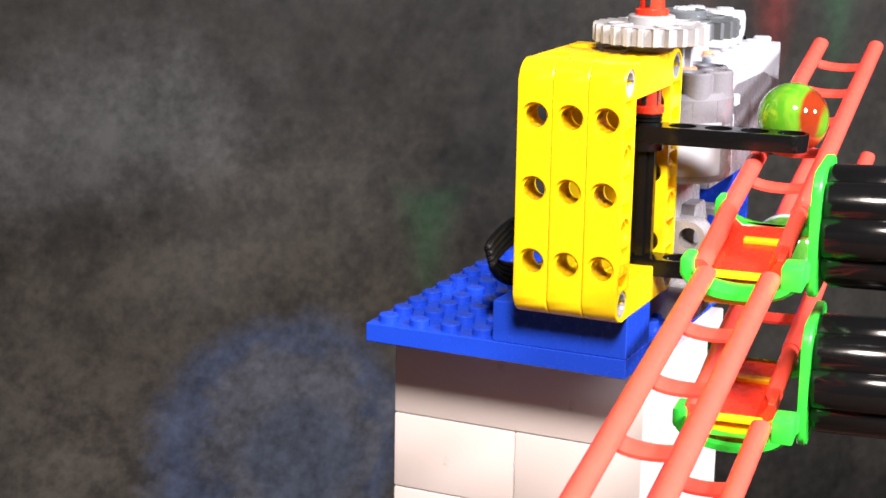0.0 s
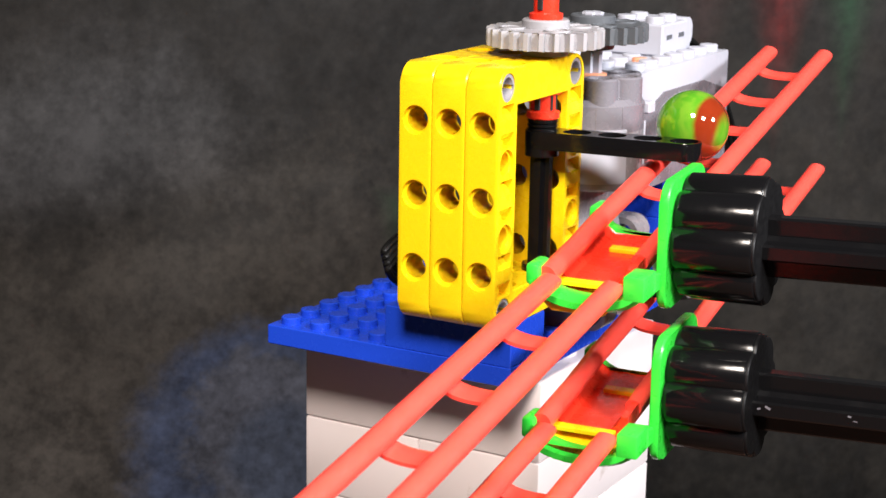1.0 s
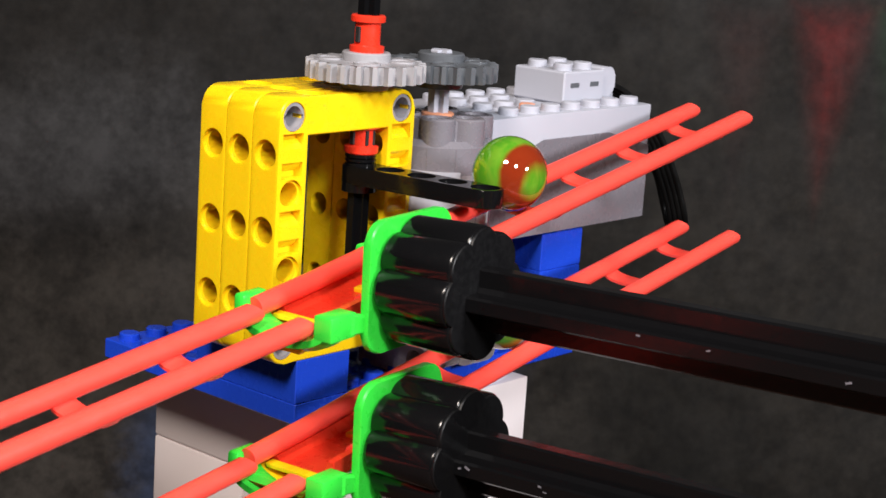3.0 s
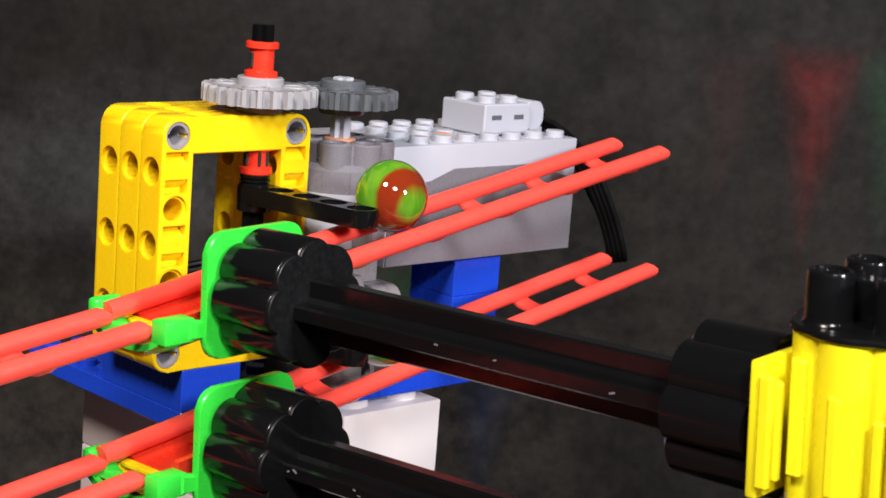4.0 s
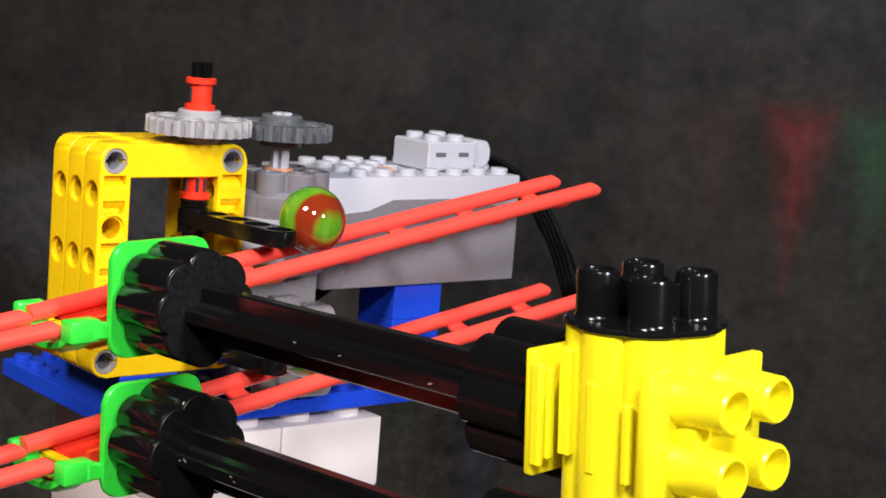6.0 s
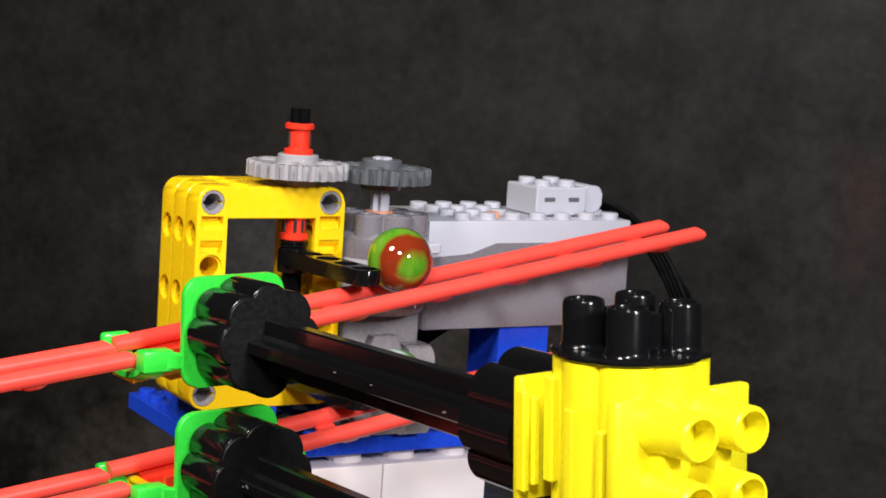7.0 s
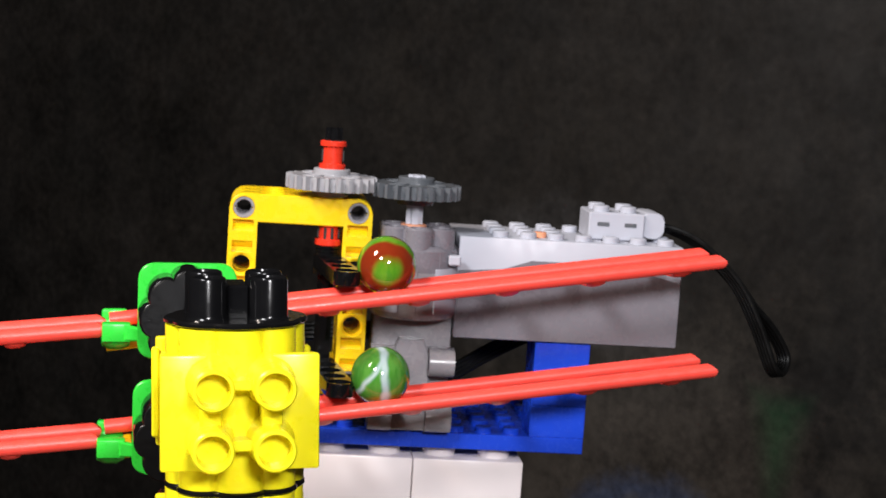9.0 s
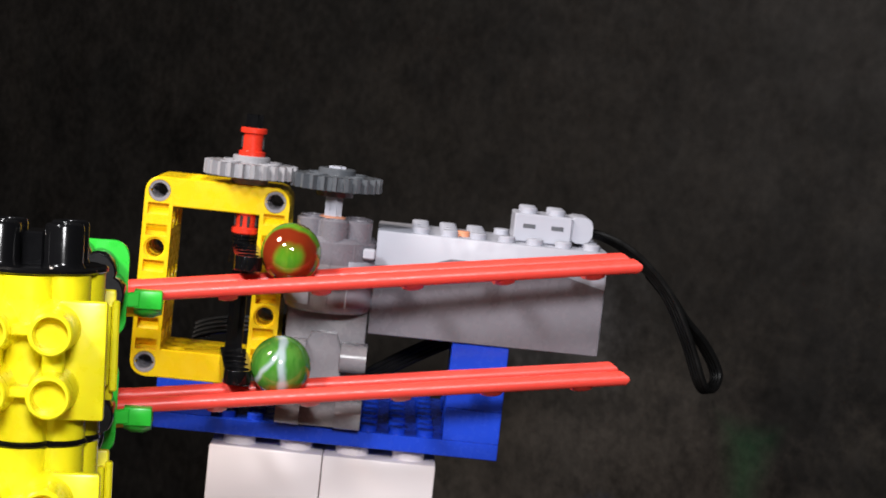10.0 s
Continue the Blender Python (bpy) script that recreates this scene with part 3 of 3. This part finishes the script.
def trough(at, slope):
    """The red channel that bridges two rails inside a clip."""
    t = thing("rail_trough", at, "red plastic channel bridging two rails inside a clip", "trough", "red channels in the clips", turn=pose(0, 0, 0, 0, -slope, 5.45))
    bm = B()
    prism(bm, [(-8.4, 0.6), (-8.4, -2.6), (-5, -4.6), (5, -4.6), (8.4, -2.6), (8.4, 0.4), (7.0, 0.4), (6.2, -1.8), (4.4, -3.2), (-4.4, -3.2), (-6.2, -1.8), (-7.0, 0.6)], -9.8, 16.6, "x", 0.2)
    part("channel", bm, RED, t)
    part("rear_bar", sweep(B(), [(-16.8, 6.6, 0.2), (-8, 6.6, 0.2), (0, 6.6, 0.2), (17.5, 7.2, 0.2)], 2.0, 14), CORAL, t)
    part("front_bar", sweep(B(), [(-3, -7.2, -0.6), (2, -7.2, -0.3), (17.5, -7.3, 0.2)], 1.7, 14), CORAL, t)
    for x, y in ((-11.2, 6.4), (7.5, 2.4)):
        part("yellow_strip", box(B(), x - 1.0, x + 1.0, -6.2, y, -3.3, -2.3, 0.15), YELLOW, t, "yellow strip across the channel")
    part("liner", prism(B(), [(-8.0, -3.2), (-5, -6.0), (5, -6.0), (8.0, -3.2), (8.0, -2.9), (5, -4.75), (-5, -4.75), (-8.0, -2.9)], -18.4, 18.4, "x", 0.2), YELLOW, t, "yellow base under the channel")
    part("keel", box(B(), -8, 8, -1.8, 1.8, -8.4, -5.6, 0.5), AMBER, t, "amber keel under the channel")
    return t


for end, slope, z_mid, z_left in ((47.4, 8.5, 25.2, 22.8), (17.2, 8.1, -3.9, -6.3)):
    rail((135.0, -17.2, end), 133, 12.5, slope, "coral red twin-bar marble rail sloping down to a green clip")
    trough((-12.2, -31.2, z_mid), slope)
    rail((-29.3, -34.0, z_left), 190, 23.5, 6.7, "coral red twin-bar marble rail leading on from a green clip", 6.1)


# ---- marble run: clips, arms, column ----
def marble_material(name, greens, layers):
    """Glass marble: streaked body colours and veins, each vein a product of soft slabs (axis, low, high, softness)."""
    m = bpy.data.materials.new(name)
    m.use_nodes = True
    nt = m.node_tree
    p = nt.nodes["Principled BSDF"]
    p.inputs["Roughness"].default_value = 0.04
    p.inputs["Coat Weight"].default_value = 0.5
    p.inputs["Coat Roughness"].default_value = 0.02
    p.inputs["Subsurface Weight"].default_value = 0.25
    p.inputs["Subsurface Radius"].default_value = (0.002, 0.002, 0.001)
    p.inputs["Subsurface Scale"].default_value = 1.0
    co = nt.nodes.new("ShaderNodeTexCoord")

    def noise(scale, detail, vector):
        n = nt.nodes.new("ShaderNodeTexNoise")
        n.inputs["Scale"].default_value, n.inputs["Detail"].default_value = scale, detail
        nt.links.new(vector, n.inputs["Vector"])
        return n

    def soft(value, lo, hi):
        r = nt.nodes.new("ShaderNodeMapRange")
        r.interpolation_type = "SMOOTHSTEP"
        r.inputs["From Min"].default_value, r.inputs["From Max"].default_value = lo, hi
        nt.links.new(value, r.inputs["Value"])
        return r.outputs["Result"]

    def times(a, b):
        k = nt.nodes.new("ShaderNodeMath")
        k.operation = "MULTIPLY"
        nt.links.new(a, k.inputs[0])
        nt.links.new(b, k.inputs[1])
        return k.outputs[0]

    def over(under, factor, colour):
        x = nt.nodes.new("ShaderNodeMix")
        x.data_type = "RGBA"
        nt.links.new(factor, x.inputs["Factor"])
        if isinstance(under, tuple):
            x.inputs["A"].default_value = (*under, 1)
        else:
            nt.links.new(under, x.inputs["A"])
        x.inputs["B"].default_value = (*colour, 1)
        return x.outputs["Result"]

    w = noise(120, 2, co.outputs["Object"])
    wob = nt.nodes.new("ShaderNodeVectorMath")
    wob.operation = "MULTIPLY_ADD"
    nt.links.new(w.outputs["Color"], wob.inputs[0])
    wob.inputs[1].default_value = (0.0034, 0.0034, 0.0034)
    nt.links.new(co.outputs["Object"], wob.inputs[2])
    sub = nt.nodes.new("ShaderNodeVectorMath")
    sub.operation = "SUBTRACT"
    nt.links.new(wob.outputs[0], sub.inputs[0])
    sub.inputs[1].default_value = (0.0017, 0.0017, 0.0017)
    mp = nt.nodes.new("ShaderNodeMapping")
    mp.inputs["Rotation"].default_value = (0.3, 0.5, 0.6)
    mp.inputs["Scale"].default_value = (1.0, 1.0, 0.22)
    nt.links.new(sub.outputs[0], mp.inputs["Vector"])
    streak = noise(420, 4, mp.outputs["Vector"]).outputs["Fac"]
    last = over(greens[0], soft(streak, 0.38, 0.64), greens[1])
    for colour, slabs in layers:
        mask = None
        for vec, lo, hi, edge in slabs:
            d = nt.nodes.new("ShaderNodeVectorMath")
            d.operation = "DOT_PRODUCT"
            nt.links.new(sub.outputs[0], d.inputs[0])
            d.inputs[1].default_value = Vector(vec).normalized()
            k = times(soft(d.outputs["Value"], lo - edge, lo + edge), soft(d.outputs["Value"], hi + edge, hi - edge))
            mask = k if mask is None else times(mask, k)
        last = over(last, mask, colour)
    nt.links.new(last, p.inputs["Base Color"])
    return m


def marble(at, mat, label):
    bm = B()
    bmesh.ops.create_uvsphere(bm, u_segments=48, v_segments=28, radius=8 * MM)
    for f in bm.faces:
        f.smooth = True
    me = bpy.data.meshes.new("marble")
    bm.to_mesh(me)
    bm.free()
    me.materials.append(mat)
    ob = new("marble", me)
    ob.matrix_world = Matrix.Translation(vm((at[0], at[1], at[2] + H0)))
    return tagged(ob, label, "marble", "marbles on the rails")


RUST = (0.19, 0.022, 0.006)
marble((43, -25.2, 41.2), marble_material("marble_red_green", ((0.07, 0.26, 0.012), (0.13, 0.30, 0.02)), (
    (RUST, (((-0.06, -0.98, -0.08), 0.0034, 0.0071, 0.0007),)),
    ((0.17, 0.07, 0.01), (((0.9, 0.1, 0.4), 0.0035, 0.0068, 0.0013), ((0, 1, 0), -0.002, 0.009, 0.002))),
    (RUST, (((-0.3, 0.2, -0.9), 0.0058, 0.0090, 0.0010),)),
)), "green and rust-red swirled glass marble on the upper rail")
marble((43.2, -25.4, 11.1), marble_material("marble_green_white", ((0.05, 0.21, 0.022), (0.09, 0.27, 0.04)), (
    ((0.40, 0.12, 0.015), (((0.15, 0.1, -1), 0.0044, 0.0060, 0.0010),)),
    ((0.40, 0.50, 0.50), (((1, 0.12, 0.06), -0.0012, 0.0009, 0.0007),)),
    ((0.40, 0.50, 0.50), (((0.83, 0, -0.55), -0.0035, -0.0024, 0.0006), ((1, 0, 0), -0.009, -0.0002, 0.0006))),
)), "green glass marble with white swirls on the lower rail")


def fluted(bm, profile, lobes=8, depth=0.12, seg=96):
    return lathe(bm, profile, axis="y", seg=seg, lobes=lobes, depth=depth)


def arm(at, scuffs):
    """A black arm with fluted ends; local y runs from the clip (0) towards the column (negative)."""
    t = thing("arm", at, "glossy black plastic arm with fluted ends and scuffs", "arm", "black arms", turn=pose(0, 0, 0, -1.75, -2.6, 5.9))
    part("fluted_drum", fluted(B(), [(11.6, -0.3), (12.3, -1.2), (12.5, -15.3), (12.3, -15.7), (12.1, -15.8)], depth=0.13), BLACK, t)
    part("end_face", fluted(B(), [(12.1, -15.6), (12.1, -16.1), (11.9, -16.3)], depth=0.13), MATTE, t, "matte black scalloped end face")
    bm = B()
    w, h = 1.55, 5.8
    out = []
    for k in range(4):
        a = radians(90 * k)
        for x, y in ((w + 0.4, w + 0.4), (w, w + 0.8), (w, h - 0.4), (w - 0.4, h), (0.4 - w, h), (-w, h - 0.4), (-w, w + 0.8)):
            out.append((x * math.cos(a) - y * math.sin(a), x * math.sin(a) + y * math.cos(a) - 0.75))
    prism(bm, out, -102, -15.5, "y")
    part("ribbed_bar", bm, BLACK, t)
    part("end_drum", fluted(B(), [(11.8, -100.8), (12.7, -101.4), (12.8, -115.6)], depth=0.13), BLACK, t)
    for y in scuffs:
        n, w = random.uniform(0.4, 1.2), random.uniform(0.06, 0.2)
        bm = box(B(), -0.10, 0.06, -n / 2, n / 2, -w, w, 0)
        bmesh.ops.transform(bm, matrix=Matrix.Translation((-5.8, y, -0.75 + random.uniform(-0.9, 0.9))) @ Matrix.Rotation(random.uniform(-0.6, 0.6), 4, "X"), verts=bm.verts)
        part("scuff", bm, MIDGREY, t)
    return t


def clip(at):
    t = thing("rail_clip", at, "bright green plastic rail clip with a square plate", "clip", "green rail clips", turn=pose(0, 0, 0, 0, -1.5, 5.9))
    part("square_plate", prism(B(), round_rect(-12.4, 12.4, -12.3, 12.3, 4), -0.9, 0.9, "y", 0.3), GREEN, t)
    for s in (-1, 1):
        u, w = 17.6 * s, -4.2 + 1.7 * s
        bm = B()
        pts = []
        for k in range(15):
            a = math.pi * k / 14
            pts.append((u, 12.4 - 10.0 * math.cos(a), w - 0.5 - 4.0 * math.sin(a)))
        sweep(bm, pts, seg=8, flat=(1.5, 3.5), up=(1, 0, 0))
        cradle = part("cradle", bm, GREEN, t)
        part("rear_claw", box(B(), u - 3.4, u + 3.4, 21.2, 23.8, w - 1.6, w + 2.6, 0.8, 2), GREEN, cradle)
        bracket = part("bracket", prism(B(), [(u - 2 * s, w - 1.9), (u - 2 * s, w + 2.1), (11.4 * s, w + 1.2), (11.4 * s, w - 2.2)], 0.0, 2.2, "y", 0.4), GREEN, t)
        part("front_claw", box(B(), u - 3.6, u + 3.6, 0.4, 4.6, w - 2.4, w + 2.3, 0.45, 2), GREEN, bracket)
    return t


for dz in (0, -30.2):
    clip((-8.6, -44.5, 29.3 + dz))
    arm((-8.6, -45.4, 29.3 + dz), (-88, -64, -51) if dz == 0 else (-17.5, -19.2, -34.5, -35.6, -73))


def connector(at):
    """One stacking piece of the yellow column: four tubes, two flanges and four hollow pegs."""
    t = thing("column_connector", at, "lemon yellow four-tube column connector with hollow pegs", "connector", "yellow column connectors", turn=pose(0, 0, 0, -2.2, -2.8, 5.3))
    q = 5.35
    for sx in (-1, 1):
        for sy in (-1, 1):
            a = B()
            lathe(a, [(5.0, -10.8), (4.3, -13.2), (3.9, -16), (3.75, -22.2), (3.45, -22.6)], (q * sx, 0, 15.6 + q * sy), "y", 32)
            c = B()
            rod(c, (q * sx, -18.2, 15.6 + q * sy), (q * sx, -24, 15.6 + q * sy), 2.8, 3.1, seg=32)
            part("peg", cut(a, c), LEMON, t)
    part("fluted_body", lathe(B(), [(12.2, 0.4), (12.7, 0.9), (12.7, 29.8)], seg=128, lobes=8, depth=0.12), LEMON, t)
    for s in (-1, 1):
        part("front_flange", box(B(), min(14.1 * s, 5.7 * s), max(14.1 * s, 5.7 * s), -12.9, -10.6, 5.0, 25.8, 0.5, 2), LEMON, t)
        part("web", box(B(), q * s - 1.9, q * s + 1.9, -16.6, -10.6, 12.0, 19.2, 0.9, 2), LEMON, t)
        part("web", box(B(), -3.6, 3.6, -17.6, -9.6, 15.6 + q * s - 0.9, 15.6 + q * s + 0.9, 0.3), LEMON, t)
        part("rib", box(B(), 12.2 * s - 0.8, 12.2 * s + 0.8, -1.0, 1.0, 7.5, 22.5, 0.4), LEMON, t)
        part("rib", box(B(), 12.6 * s - 0.8, 12.6 * s + 0.8, 8.2, 11.2, 8, 23, 0.4), LEMON, t)
        part("rib", box(B(), 14.2 * s - 0.7, 14.2 * s + 0.7, 8.8, 11.0, 7, 24, 0.35), LEMON, t)
        part("rib", box(B(), 11.6 * s - 0.7, 11.6 * s + 0.7, -7.4, -5.8, 7, 20, 0.35), LEMON, t)
        part("rib", box(B(), 11.2 * s - 0.9, 11.2 * s + 0.9, 5.2, 7.6, 9, 26.6, 0.4), LEMON, t)
    part("rear_flange", box(B(), -14.1, 14.1, 10.9, 12.9, 5.0, 25.8, 0.5, 2), LEMON, t)
    part("ring", lathe(B(), [(12.4, -0.5), (12.9, 0), (12.9, 0.5), (12.4, 0.9)], seg=128, lobes=8, depth=0.09), BLACK, t, "black ring between two connectors")
    return t


LEAN, TIP = math.tan(radians(2.8)), math.tan(radians(2.2))
for k in range(6):
    connector((6.6 + LEAN * 30.1 * k, -174.8 - TIP * 30.1 * k, 19.3 - 30.1 * k))
foot = thing("pedestal", (6.6 + LEAN * 165, -174.8 - TIP * 165, -151.7), "round black pedestal under the yellow column", "pedestal")
part("disc", lathe(B(), [(24, -151.7), (24, -146), (14, -143), (12.5, -131)], (6.6 + LEAN * 165, -174.8 - TIP * 165, 0), seg=40), BLACK, foot)
cap = thing("peg_cap", (6.6 - LEAN * 30, -174.8 + TIP * 30, 49.2), "black cap with four round pegs on the yellow column", "cap", turn=pose(0, 0, 0, -2.2, -2.8, 5.3))
part("flange", lathe(B(), [(12.7, 0), (13.1, 0.3), (13.1, 0.8), (12.7, 1.2)], seg=96, lobes=8, depth=0.05), BLACK, cap)
part("post", box(B(), -1.9, 1.9, -5.5, 5.5, 1, 7.2, 0.3), BLACK, cap)
for sx in (-1, 1):
    for sy in (-1, 1):
        bm = lathe(B(), [(4.2, 0.8), (3.7, 1.3), (3.5, 2.0), (3.45, 8.2), (3.25, 8.7), (2.9, 8.9), (2.55, 8.75), (2.4, 8.2), (2.35, 6.6)], (5.5 * sx, 5.5 * sy, 0), seg=32)
        part("peg", bm, BLACK, cap)


# ---- cables ----
def smooth_path(pts, n=8):
    """A smooth curve through points."""
    P = [Vector(p) for p in pts]
    P = [2 * P[0] - P[1], *P, 2 * P[-1] - P[-2]]
    out = []
    for i in range(1, len(P) - 2):
        a, b, c, d = P[i - 1:i + 3]
        for k in range(n):
            u = k / n
            out.append(0.5 * ((2 * b) + (c - a) * u + (2 * a - 5 * b + 4 * c - d) * u * u + (3 * b - a - 3 * c + d) * u ** 3))
    out.append(P[-2])
    return out


def ribbon(at, pts, label, up):
    """A flat cable of four wires."""
    t = thing("ribbon_cable", at, label, "cable")
    path = smooth_path(pts)
    for k in range(4):
        o = Vector(up).normalized() * (k - 1.5) * 1.35
        part("wire", sweep(B(), [p + o for p in path], 0.85, 8, up=up), RUBBER, t)
    return t


ribbon((126, 16, 50), [(119, 16, 51), (128, 18.4, 50.9), (138, 15.5, 46.8), (149, 12.7, 36.5), (156, 10.5, 24), (161, 9.5, 12.4), (164.5, 12.5, 10.0), (166.6, 16, 14.5), (161.8, 15.5, 22.5), (154.8, 14, 29.5), (149.5, 13.8, 36), (144, 15, 41.5)], "flat black four-wire cable hanging in a loop from the plug", (0.35, -0.9, 0.25))
ribbon((60, 18, 0), [(58, 15, 0), (64, 22, 1), (78, 27, 9), (92, 29, 16), (100, 30, 17)], "flat black four-wire cable running under the battery box", (0, 0, 1))
ribbon((22, 34, 0), [(52, 15.6, 13), (42, 28, 14.5), (30, 34, 12.6), (21, 35, 11.4), (14.5, 35.3, 9.2), (14.3, 35.3, 7.4), (19, 35, 4.0), (27, 34, 1.4), (40, 28, -0.6), (52, 15.6, -1.6)], "flat black cable looped behind the yellow frames", (0.1, 0.35, 1))

for ob in list(scene.objects):
    if "local" in ob:
        del ob["local"]
